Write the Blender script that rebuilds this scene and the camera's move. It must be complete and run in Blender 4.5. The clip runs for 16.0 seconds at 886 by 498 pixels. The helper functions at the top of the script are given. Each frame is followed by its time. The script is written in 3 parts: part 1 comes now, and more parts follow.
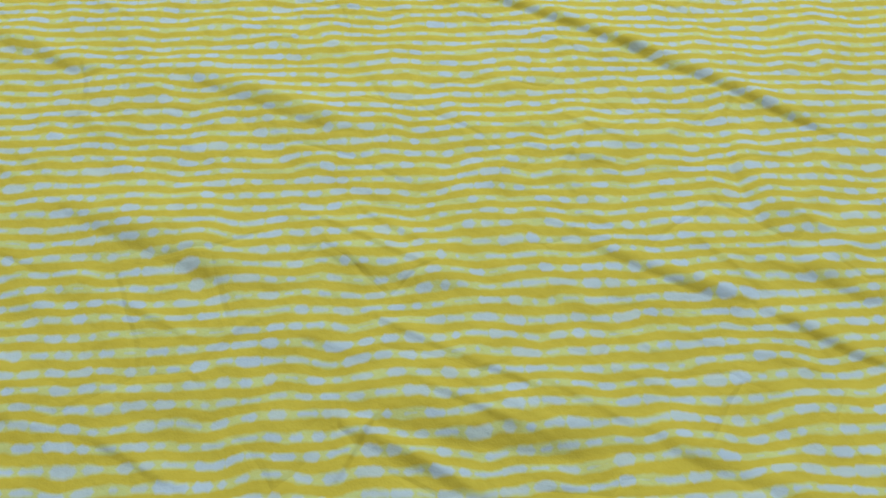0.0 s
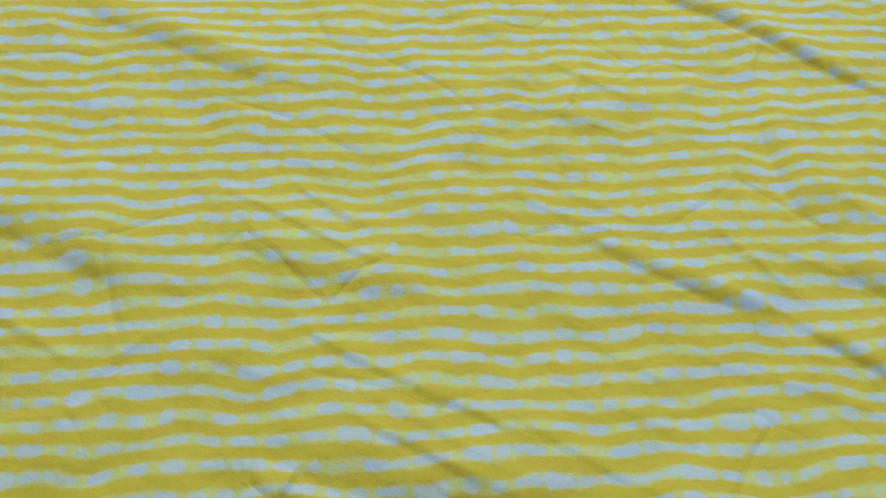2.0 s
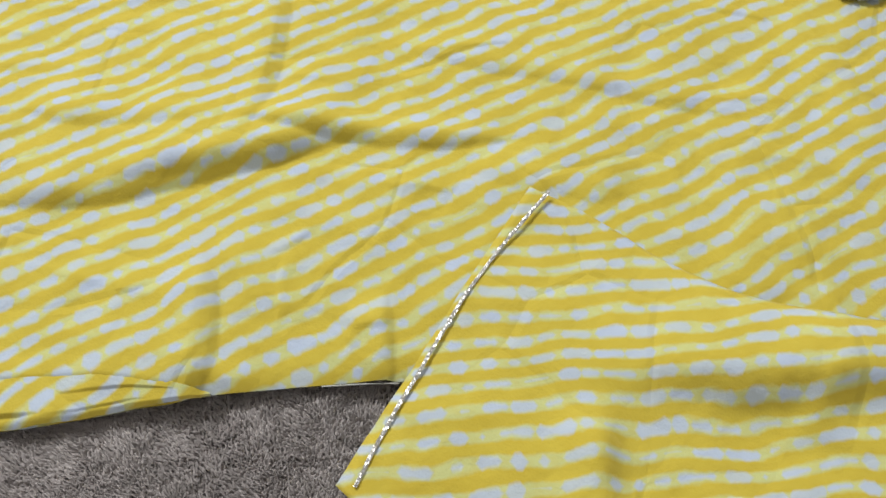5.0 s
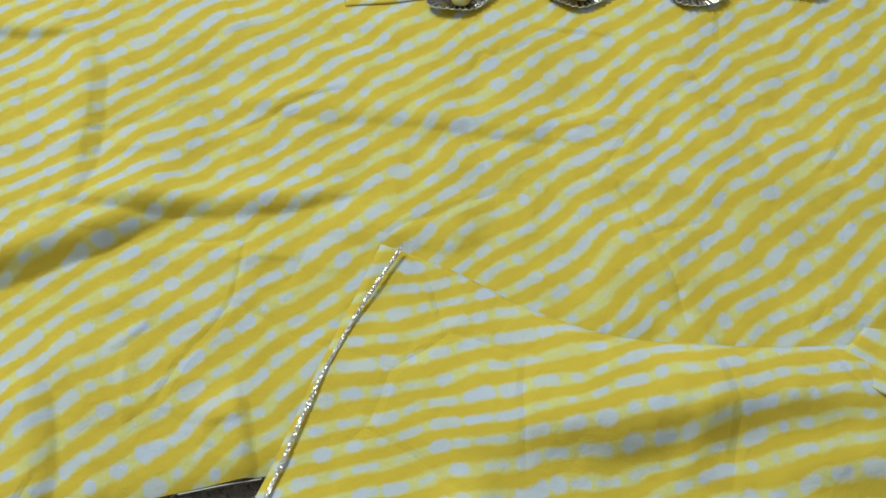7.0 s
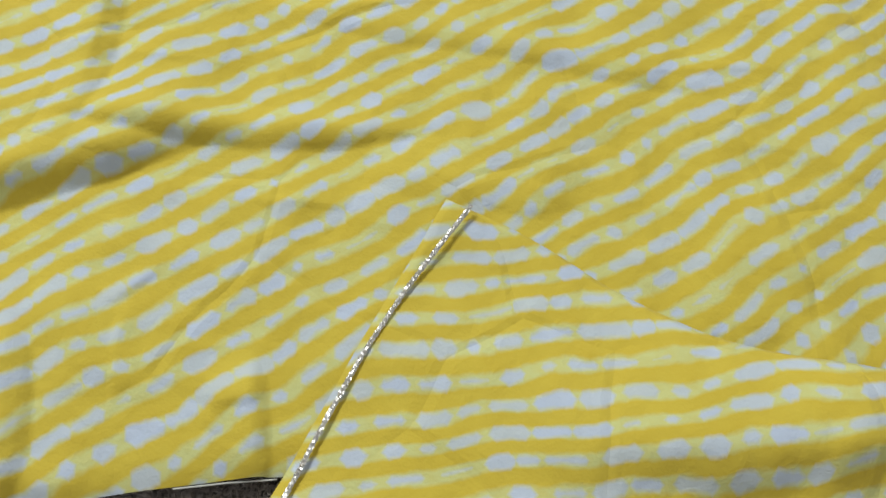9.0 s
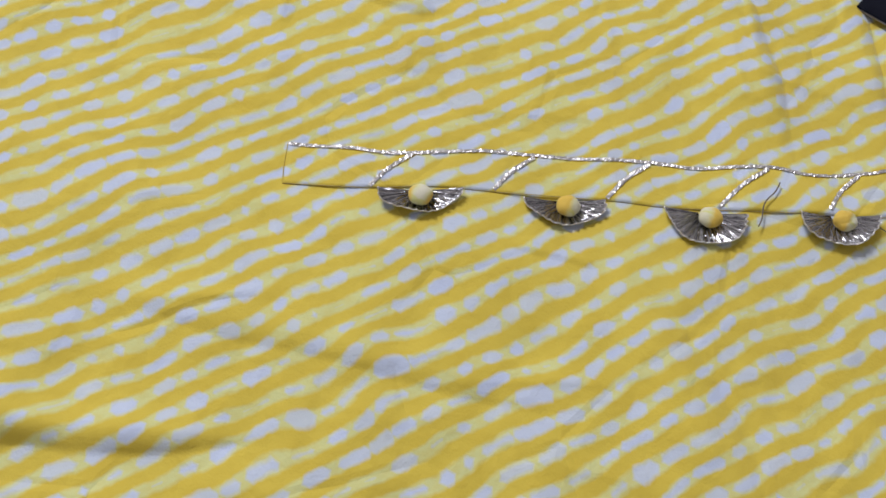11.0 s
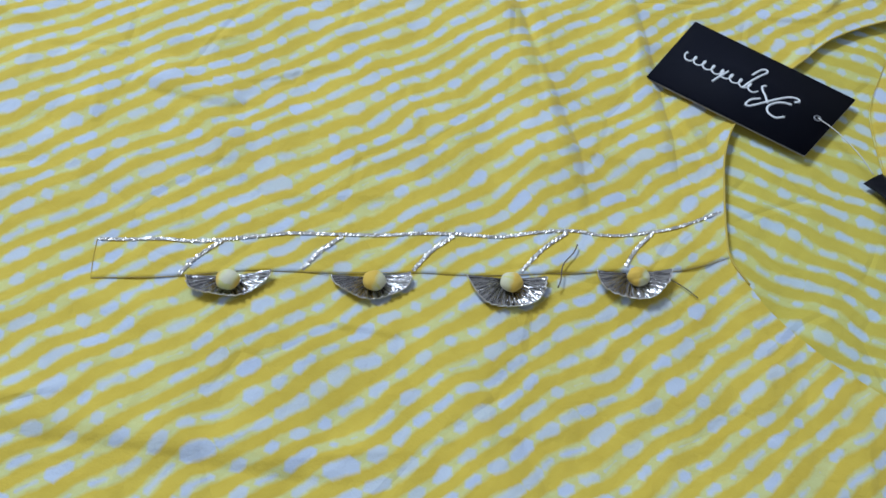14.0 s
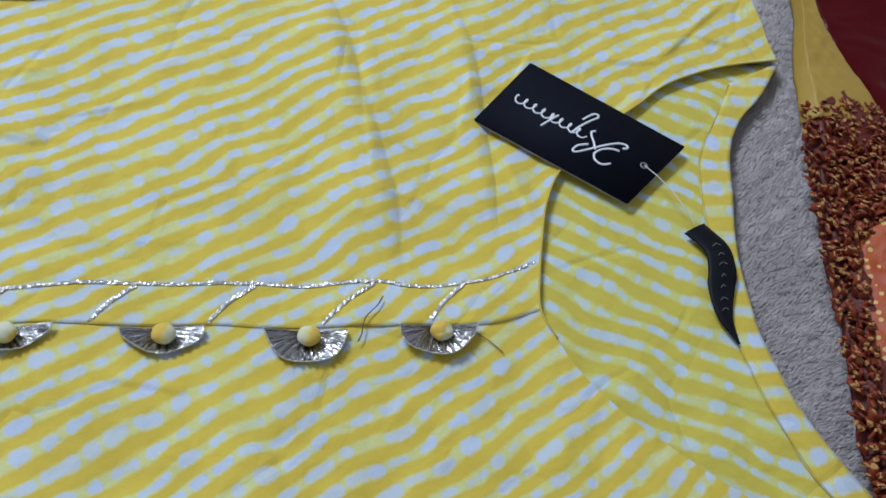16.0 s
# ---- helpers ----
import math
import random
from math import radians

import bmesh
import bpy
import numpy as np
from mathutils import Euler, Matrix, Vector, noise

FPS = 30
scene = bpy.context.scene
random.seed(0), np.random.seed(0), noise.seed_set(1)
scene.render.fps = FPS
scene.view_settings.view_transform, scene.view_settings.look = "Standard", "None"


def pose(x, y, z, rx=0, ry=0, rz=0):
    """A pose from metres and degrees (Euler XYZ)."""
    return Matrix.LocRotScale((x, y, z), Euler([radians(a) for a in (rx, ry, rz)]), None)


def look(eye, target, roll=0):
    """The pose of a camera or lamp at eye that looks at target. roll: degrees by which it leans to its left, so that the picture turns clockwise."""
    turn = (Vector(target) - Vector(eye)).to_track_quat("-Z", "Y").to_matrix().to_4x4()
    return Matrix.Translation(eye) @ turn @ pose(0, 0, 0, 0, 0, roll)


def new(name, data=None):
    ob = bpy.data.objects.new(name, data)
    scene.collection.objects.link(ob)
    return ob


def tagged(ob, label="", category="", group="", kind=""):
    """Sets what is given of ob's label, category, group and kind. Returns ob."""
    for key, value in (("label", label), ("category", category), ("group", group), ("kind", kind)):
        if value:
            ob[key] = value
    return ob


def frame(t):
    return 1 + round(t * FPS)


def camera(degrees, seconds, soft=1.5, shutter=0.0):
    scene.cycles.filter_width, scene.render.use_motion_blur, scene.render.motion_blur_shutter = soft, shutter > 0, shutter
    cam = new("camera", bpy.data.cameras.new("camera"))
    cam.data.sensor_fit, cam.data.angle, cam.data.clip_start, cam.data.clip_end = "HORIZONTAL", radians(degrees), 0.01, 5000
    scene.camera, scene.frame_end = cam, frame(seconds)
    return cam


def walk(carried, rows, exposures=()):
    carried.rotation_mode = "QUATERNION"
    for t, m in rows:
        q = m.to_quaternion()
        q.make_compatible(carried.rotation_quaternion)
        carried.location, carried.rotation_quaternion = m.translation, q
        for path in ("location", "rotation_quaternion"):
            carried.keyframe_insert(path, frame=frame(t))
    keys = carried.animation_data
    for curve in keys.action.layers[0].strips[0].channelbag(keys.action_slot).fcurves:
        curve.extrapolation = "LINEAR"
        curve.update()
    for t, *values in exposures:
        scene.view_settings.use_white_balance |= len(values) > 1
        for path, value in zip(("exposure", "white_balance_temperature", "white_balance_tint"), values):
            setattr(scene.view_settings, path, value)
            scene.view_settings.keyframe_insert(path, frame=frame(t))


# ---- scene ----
cam = camera(50.0, 16.0, soft=1.6)
PATH = [
    (0, look((-0.4683, -0.4025, 0.4358), (-0.5739, -0.1642, 0.1324), 2.69)),
    (0.5, look((-0.4829, -0.4004, 0.4439), (-0.5894, -0.1621, 0.1408), 2.51)),
    (1, look((-0.4968, -0.3840, 0.4354), (-0.6076, -0.1442, 0.1351), 3.23)),
    (1.5, look((-0.4971, -0.3289, 0.4001), (-0.6000, -0.0970, 0.0909), 3.93)),
    (2, look((-0.4941, -0.2984, 0.3700), (-0.5856, -0.0837, 0.0452), 4.04)),
    (2.5, look((-0.4598, -0.2918, 0.3577), (-0.5422, -0.0911, 0.0217), 2.75)),
    (3, look((-0.4422, -0.3034, 0.3555), (-0.5121, -0.1092, 0.0129), 2.49)),
    (3.5, look((-0.4023, -0.3134, 0.3583), (-0.4618, -0.1277, 0.0091), 1.02)),
    (4, look((-0.3449, -0.3471, 0.3679), (-0.3806, -0.1619, 0.0151), 1.30)),
    (4.5, look((-0.2859, -0.3952, 0.3737), (-0.3096, -0.1963, 0.0275), -0.93)),
    (5, look((-0.2565, -0.4128, 0.3891), (-0.2581, -0.2197, 0.0388), 0.66)),
    (5.2, look((-0.2422, -0.4152, 0.3994), (-0.2311, -0.2246, 0.0479), 2.69)),
    (7.3, look((-0.2311, -0.3634, 0.3793), (-0.1923, -0.1824, 0.0247), 5.10)),
    (7.5, look((-0.2385, -0.3652, 0.3499), (-0.2076, -0.1739, -0.0000), 4.35)),
    (8, look((-0.2341, -0.3426, 0.3232), (-0.2114, -0.1750, -0.0393), 4.91)),
    (8.2, look((-0.2341, -0.3386, 0.3142), (-0.2130, -0.1796, -0.0523), 5.02)),
    (10.3, look((-0.2094, -0.2519, 0.3407), (-0.1985, -0.0923, -0.0259), 5.36)),
    (10.5, look((-0.1956, -0.2405, 0.3489), (-0.1814, -0.0734, -0.0143), 6.76)),
    (11, look((-0.1786, -0.2373, 0.3590), (-0.1506, -0.0514, 0.0059), 10.40)),
    (11.5, look((-0.1657, -0.2438, 0.3683), (-0.1339, -0.0455, 0.0224), 10.81)),
    (12, look((-0.1300, -0.2473, 0.3793), (-0.0871, -0.0403, 0.0397), 11.14)),
    (12.5, look((-0.0981, -0.2494, 0.3865), (-0.0458, -0.0420, 0.0484), 10.56)),
    (13, look((-0.0886, -0.2521, 0.3892), (-0.0243, -0.0430, 0.0543), 11.75)),
    (13.5, look((-0.1047, -0.2510, 0.3815), (-0.0426, -0.0385, 0.0483), 11.15)),
    (14, look((-0.1263, -0.2488, 0.3753), (-0.0690, -0.0342, 0.0426), 11.85)),
    (14.5, look((-0.1254, -0.2420, 0.3885), (-0.0718, -0.0249, 0.0568), 12.93)),
    (15, look((-0.0839, -0.2330, 0.3839), (-0.0174, -0.0188, 0.0527), 15.62)),
    (15.5, look((-0.0618, -0.2262, 0.3847), (0.0171, -0.0150, 0.0543), 17.61)),
    (16, look((-0.0588, -0.2277, 0.3893), (0.0213, -0.0166, 0.0591), 17.59)),
]
EXPOSURES = [(0, -0.02, 6650, -10), (1.5, -0.07, 6650, -12), (3, -0.08, 6350, 0), (4, 0.11, 6700, 8), (5, 0.39, 7150, 6), (5.2, 0.39, 7150, 6), (7.4, 0.18, 7250, -6), (8.1, 0.24, 7250, -2), (10.4, 0.22, 6850, 12), (11.5, 0.17, 6500, 20), (12.5, 0.30, 6100, 14), (13.5, 0.22, 5800, 6), (14.5, 0.17, 5700, 6), (16, 0.17, 5800, 8)]
walk(cam, PATH, EXPOSURES)

# ---- light ----
world = bpy.data.worlds.new("room_air")
world.use_nodes = True
world.node_tree.nodes["Background"].inputs[0].default_value = (0.02, 0.02, 0.022, 1)
scene.world = world
lamp = new("ceiling_lamp", bpy.data.lights.new("ceiling_lamp", "AREA"))
lamp.data.shape, lamp.data.size, lamp.data.size_y = "RECTANGLE", 1.0, 0.5
lamp.data.energy, lamp.data.color = 45.5, (0.93, 1.0, 1.08)
lamp.matrix_world = look((-1.15, 1.40, 2.05), (-0.3, 0.0, 0.0))


# ---- materials ----
class Nodes:
    """A small builder for node materials."""

    def __init__(self, name):
        self.mat = bpy.data.materials.new(name)
        self.mat.use_nodes = True
        self.tree = self.mat.node_tree
        self.bsdf = self.tree.nodes["Principled BSDF"]

    def node(self, kind, **inputs):
        n = self.tree.nodes.new(kind)
        for key, value in inputs.items():
            self.put(n.inputs[int(key[1:])] if key[0] == "i" and key[1:].isdigit() else n.inputs[key], value)
        return n

    def put(self, socket, value):
        if hasattr(value, "is_linked"):
            self.tree.links.new(value, socket)
        else:
            socket.default_value = value

    def math(self, op, a, b=0.0, clamp=False):
        n = self.tree.nodes.new("ShaderNodeMath")
        n.operation, n.use_clamp = op, clamp
        self.put(n.inputs[0], a)
        self.put(n.inputs[1], b)
        return n.outputs[0]

    def mix(self, fac, a, b):
        n = self.tree.nodes.new("ShaderNodeMix")
        n.data_type = "RGBA"
        self.put(n.inputs["Factor"], fac)
        self.put(n.inputs[6], a)
        self.put(n.inputs[7], b)
        return n.outputs[2]

    def noise(self, vector, scale, detail=2.0, rough=0.5):
        n = self.node("ShaderNodeTexNoise", Vector=vector, Scale=scale, Detail=detail, Roughness=rough)
        return n.outputs["Fac"]

    def place(self):
        return self.tree.nodes.new("ShaderNodeTexCoord").outputs["Object"]

    def set(self, **values):
        for key, value in values.items():
            self.put(self.bsdf.inputs[key.replace("_", " ")], value)

    def bump(self, height, strength, distance):
        n = self.node("ShaderNodeBump", Strength=strength, Distance=distance, Height=height)
        self.put(self.bsdf.inputs["Normal"], n.outputs[0])


def rgb(r, g, b):
    return (r, g, b, 1.0)


YELLOW, PALE, WHITE = rgb(0.665, 0.505, 0.068), rgb(0.64, 0.64, 0.275), rgb(0.56, 0.625, 0.78)


def striped_cotton(name, angle, period, phase, yellow=YELLOW, pale=PALE, white=WHITE, spread=1.0, bend=0.0, dash=0.0135, joined=0.365, full=0.0, swing=0.0):
    """Tie-dyed cotton: broken white stripes with pale dye fringes on yellow."""
    m = Nodes(name)
    p = m.place()
    xyz = m.node("ShaderNodeSeparateXYZ", Vector=p)
    x, y = xyz.outputs[0], xyz.outputs[1]
    c, s = math.cos(radians(angle)), math.sin(radians(angle))
    u = m.math("ADD", m.math("MULTIPLY", x, c), m.math("MULTIPLY", y, s))
    v = m.math("SUBTRACT", m.math("MULTIPLY", y, c), m.math("MULTIPLY", x, s))
    flat = m.node("ShaderNodeCombineXYZ", X=x, Y=y).outputs[0]
    slow = m.math("MULTIPLY", m.math("SUBTRACT", m.noise(flat, 9.0, 1.0), 0.5), 0.8 * spread)
    quick = m.math("MULTIPLY", m.math("SUBTRACT", m.noise(flat, 27.0, 1.0), 0.5), 1.15 * spread)
    w = m.math("ADD", m.math("ADD", m.math("MULTIPLY", v, 1.0 / period), phase), m.math("ADD", m.math("ADD", slow, quick), m.math("MULTIPLY", m.math("POWER", m.math("ABSOLUTE", m.math("ADD", x, 0.031)), 2.0), bend)))
    if swing:
        side = m.math("MULTIPLY", m.math("POWER", m.math("MAXIMUM", m.math("SUBTRACT", x, 0.0), 0.0), 2.0), swing)
        w = m.math("SUBTRACT", w, m.math("MULTIPLY", side, m.math("MULTIPLY", m.math("SUBTRACT", 0.01, y), 20.0, True)))
    k = m.math("FLOOR", w)
    d = m.math("ABSOLUTE", m.math("SUBTRACT", m.math("FRACT", w), 0.5))
    row = m.math("MULTIPLY", k, 7.31)
    # Each stripe is a chain of dashes: cells along it, with gaps that open and close.
    cells = m.math("ADD", m.math("MULTIPLY", u, 1.0 / dash), m.math("MULTIPLY", k, 37.713))
    ends = m.node("ShaderNodeTexVoronoi", Scale=1.0)
    ends.voronoi_dimensions, ends.feature = "1D", "DISTANCE_TO_EDGE"
    m.put(ends.inputs["W"], cells)
    cell = m.node("ShaderNodeTexVoronoi", Scale=1.0)
    cell.voronoi_dimensions = "1D"
    m.put(cell.inputs["W"], cells)
    chance = m.node("ShaderNodeSeparateColor", Color=cell.outputs["Color"])
    along = m.node("ShaderNodeCombineXYZ", X=m.math("MULTIPLY", u, 30.0), Y=row).outputs[0]
    swell = m.node("ShaderNodeCombineXYZ", X=m.math("MULTIPLY", u, 110.0), Y=row, Z=3.7).outputs[0]
    gap = m.math("MULTIPLY", m.math("SUBTRACT", m.noise(along, 1.0, 0.0), joined), 0.55)
    room = m.math("MAXIMUM", m.math("SUBTRACT", 0.15, m.math("SUBTRACT", ends.outputs["Distance"], gap)), 0.0)
    half = m.math("ADD", 0.122 + full, m.math("MULTIPLY", chance.outputs[0], 0.125))
    half = m.math("ADD", half, m.math("MULTIPLY", m.math("SUBTRACT", m.noise(swell, 1.0, 1.0), 0.5), 0.34))
    half = m.math("SUBTRACT", half, m.math("MULTIPLY", m.math("LESS_THAN", chance.outputs[1], 0.12), 0.14))
    edge = m.math("MULTIPLY", m.math("SUBTRACT", m.noise(flat, 380.0, 2.0), 0.5), 0.085)
    d = m.math("ADD", d, edge)
    inside = m.math("SUBTRACT", m.math("SUBTRACT", half, d), m.math("MULTIPLY", room, 1.45))
    is_white = m.math("ADD", m.math("MULTIPLY", inside, 6.0), 0.5, True)
    is_white = m.math("MULTIPLY", is_white, m.math("ADD", 0.74, m.math("MULTIPLY", chance.outputs[2], 0.26)))
    fringe = m.math("ADD", m.math("ADD", 0.235, full), m.math("MULTIPLY", m.math("SUBTRACT", m.noise(flat, 110.0, 2.0), 0.5), 0.26))
    is_pale = m.math("ADD", m.math("MULTIPLY", m.math("SUBTRACT", fringe, d), 7.0), 0.5, True)
    blotch = m.noise(flat, 60.0, 3.0)
    deep = m.mix(m.math("MULTIPLY", m.math("SUBTRACT", blotch, 0.35), 1.6, True), yellow, tuple(q * f for q, f in zip(yellow, (0.94, 0.89, 0.75, 1))))
    wash = m.mix(m.math("MULTIPLY", m.math("SUBTRACT", m.noise(flat, 150.0, 2.0), 0.4), 1.8, True), pale, tuple((p + q) / 2 for p, q in zip(pale, yellow)))
    bleached = m.mix(m.noise(flat, 210.0, 2.0), white, tuple(q * f for q, f in zip(white, (0.92, 0.95, 0.98, 1))))
    colour = m.mix(is_pale, deep, wash)
    colour = m.mix(is_white, colour, bleached)
    m.set(Base_Color=colour, Roughness=0.82, Sheen_Weight=0.15, Sheen_Roughness=0.5)
    m.put(m.bsdf.inputs["Specular IOR Level"], 0.25)
    weave = m.math("ADD", m.noise(p, 900.0, 2.0), m.math("MULTIPLY", m.noise(p, 120.0, 3.0), 2.0))
    groove = m.math("MINIMUM", m.math("ABSOLUTE", m.math("SUBTRACT", m.noise(flat, 11.0, 2.0), 0.5)), 0.03)
    sway = m.node("ShaderNodeVectorMath", i0=m.node("ShaderNodeTexNoise", Vector=flat, Scale=8.0).outputs["Color"], i1=(0.05, 0.05, 0.0))
    sway.operation = "MULTIPLY"
    bent = m.node("ShaderNodeVectorMath", i0=flat, i1=sway.outputs[0])
    crack = m.node("ShaderNodeTexVoronoi", Vector=bent.outputs[0], Scale=15.0)
    crack.voronoi_dimensions, crack.feature = "2D", "DISTANCE_TO_EDGE"
    pressed = m.math("MULTIPLY", m.math("MINIMUM", crack.outputs["Distance"], 0.05), m.math("MULTIPLY", m.math("SUBTRACT", m.noise(flat, 13.0, 1.0), 0.42), 7.0, True))
    crumple = m.math("ADD", m.math("ADD", m.math("MULTIPLY", groove, 2.0), m.math("MULTIPLY", pressed, 3.8)), m.math("ADD", m.math("MULTIPLY", m.noise(flat, 30.0, 3.0), 0.75), m.math("MULTIPLY", m.noise(flat, 95.0, 2.0), 0.25)))
    soft = m.node("ShaderNodeBump", Strength=0.7, Distance=0.0045, Height=crumple)
    fine = m.node("ShaderNodeBump", Strength=0.35, Distance=0.0006, Height=weave, Normal=soft.outputs[0])
    m.put(m.bsdf.inputs["Normal"], fine.outputs[0])
    return m.mat


def plain(name, colour, rough=0.6, metal=0.0, grain=300.0, relief=0.3, vary=0.25, sheen=0.0, depth=0.0005, shine=0.5):
    m = Nodes(name)
    p = m.place()
    n = m.noise(p, grain, 3.0)
    far = m.noise(p, grain / 14, 2.0)
    dark = tuple(q * (1 - vary) for q in colour[:3]) + (1.0,)
    m.set(Base_Color=m.mix(m.math("ADD", m.math("MULTIPLY", n, 0.5), m.math("MULTIPLY", far, 0.5)), dark, colour), Roughness=rough, Metallic=metal, Sheen_Weight=sheen)
    m.put(m.bsdf.inputs["Specular IOR Level"], shine)
    m.bump(n, relief, depth)
    return m.mat


FRONT = striped_cotton("striped_cotton_front", 29.8, 0.01169, 0.095, bend=0.51, swing=42.0)
SLEEVE = striped_cotton("striped_cotton_sleeve", 5.1, 0.01108, 0.699)
INSIDE = striped_cotton("striped_cotton_reverse", -27.0, 0.0130, 0.3, rgb(0.60, 0.50, 0.075), rgb(0.60, 0.60, 0.22), rgb(0.55, 0.64, 0.73), full=-0.02)
BAND = striped_cotton("striped_cotton_band", 3.0, 0.0155, 0.1, spread=0.6)
LAP = striped_cotton("striped_cotton_lap", 42.0, 0.0112, 0.2)
TURNED = striped_cotton("striped_cotton_turned", -40.0, 0.0125, 0.2)
COVERED = striped_cotton("striped_cotton_button", 65.0, 0.016, 0.15, yellow=rgb(0.72, 0.49, 0.09), white=rgb(0.70, 0.66, 0.50), dash=0.006)
SILVER = plain("silver_foil", rgb(0.58, 0.57, 0.58), 0.17, 1.0, 700.0, 0.15, 0.4)
RIBBON = plain("silver_ribbon", rgb(0.90, 0.87, 0.86), 0.38, 1.0, 800.0, 0.1, 0.45)
THREAD = plain("brown_thread", rgb(0.52, 0.39, 0.13), 0.8, 0.0, 1500.0)
PIPING = plain("yellow_piping", rgb(0.60, 0.45, 0.08), 0.8, 0.0, 1200.0)
GREY_THREAD = plain("grey_thread", rgb(0.16, 0.13, 0.10), 0.8)
CARD = plain("black_card", rgb(0.006, 0.007, 0.014), 0.7, 0.0, 700.0, 0.1, 0.2, shine=0.08)
PAPER = plain("card_core", rgb(0.55, 0.50, 0.45), 0.8)
INK = plain("white_print", rgb(0.85, 0.86, 0.9), 0.6, 0.0, 400.0, 0.05, 0.05)
SATIN = plain("black_satin", rgb(0.005, 0.005, 0.009), 0.5, 0.0, 1500.0, 0.3, shine=0.15)
DIM_INK = plain("grey_print", rgb(0.25, 0.26, 0.30), 0.5)
STRING = plain("white_string", rgb(0.75, 0.75, 0.72), 0.6)
EYELET = plain("eyelet", rgb(0.35, 0.35, 0.38), 0.4, 0.6)
# White of the unseen walls, set for how much light they bounce.
UNSEEN_WALL = plain("unseen_wall_white", rgb(0.76, 0.75, 0.74), 0.9, 0.0, 60.0, 0.1, 0.06)
CARPET = plain("carpet_backing", rgb(0.60, 0.54, 0.53), 0.95, 0.0, 260.0, 1.0, 0.5, depth=0.003)
PILE = plain("carpet_pile", rgb(0.73, 0.65, 0.645), 0.95, 0.0, 190.0, 0.3, 0.45, sheen=0.3)
RED = plain("red_satin", rgb(0.085, 0.003, 0.005), 0.25, 0.0, 25.0, 0.1, 0.35, depth=0.002, shine=0.15)
GOLD = plain("yellow_satin", rgb(0.46, 0.29, 0.045), 0.45, 0.0, 30.0, 0.2, 0.3)


# ---- building helpers ----
def mesh_part(name, verts, faces, material, parent=None, label="", smooth=True):
    me = bpy.data.meshes.new(name)
    me.from_pydata([tuple(v) for v in verts], [], [tuple(f) for f in faces])
    me.materials.append(material)
    if smooth:
        me.polygons.foreach_set("use_smooth", [True] * len(me.polygons))
    me.update()
    ob = new(name, me)
    ob.parent = parent
    return tagged(ob, label)


def part(name, bm, material, parent=None, label="", smooth=True):
    me = bpy.data.meshes.new(name)
    bm.to_mesh(me)
    bm.free()
    me.materials.append(material)
    me.polygons.foreach_set("use_smooth", [smooth] * len(me.polygons))
    ob = new(name, me)
    ob.parent = parent
    return tagged(ob, label)


def grid(nu, nv):
    i = np.arange(nu - 1)[:, None] * nv + np.arange(nv - 1)[None]
    return np.stack([i, i + nv, i + nv + 1, i + 1], -1).reshape(-1, 4)


def sheet(name, x, y, z, material, parent=None, label="", thick=0.0008):
    """A cloth from two-dimensional arrays of coordinates."""
    verts = np.stack([x, y, z], -1).reshape(-1, 3)
    ob = mesh_part(name, verts.tolist(), grid(*x.shape).tolist(), material, parent, label)
    if ob.data.polygons[0].normal.z < 0:
        ob.data.flip_normals()
    if thick:
        mod = ob.modifiers.new("thickness", "SOLIDIFY")
        mod.thickness, mod.offset = thick, -1.0
    return ob


def smooth_line(points, step=0.002):
    """Points along a Catmull-Rom curve through the given ones."""
    p = np.array(points, float)
    p = np.vstack([2 * p[0] - p[1], p, 2 * p[-1] - p[-2]])
    out = []
    for a, b, c, d in zip(p, p[1:], p[2:], p[3:]):
        n = max(2, int(np.linalg.norm(c - b) / step))
        t = np.linspace(0, 1, n, endpoint=False)[:, None]
        out.append(0.5 * (2 * b + (c - a) * t + (2 * a - 5 * b + 4 * c - d) * t**2 + (3 * b - a - 3 * c + d) * t**3))
    return np.vstack(out + [p[-2][None]])


def tube(name, points, radius, material, parent=None, label="", sides=6, step=0.002):
    p = smooth_line(points, step)
    n = len(p)
    along = np.gradient(p, axis=0)
    along /= np.linalg.norm(along, axis=1)[:, None] + 1e-12
    side = np.cross(along, (0, 0, 1))
    side /= np.linalg.norm(side, axis=1)[:, None] + 1e-9
    up = np.cross(side, along)
    a = np.linspace(0, 2 * np.pi, sides, endpoint=False)
    ring = p[:, None] + radius * (np.cos(a)[None, :, None] * side[:, None] + np.sin(a)[None, :, None] * up[:, None])
    faces = [(i * sides + j, i * sides + (j + 1) % sides, (i + 1) * sides + (j + 1) % sides, (i + 1) * sides + j) for i in range(n - 1) for j in range(sides)]
    faces += [tuple(range(sides))[::-1], tuple(range((n - 1) * sides, n * sides))]
    return mesh_part(name, ring.reshape(-1, 3), faces, material, parent, label)


# ---- cloth relief ----
FLOOR_Z = -0.011
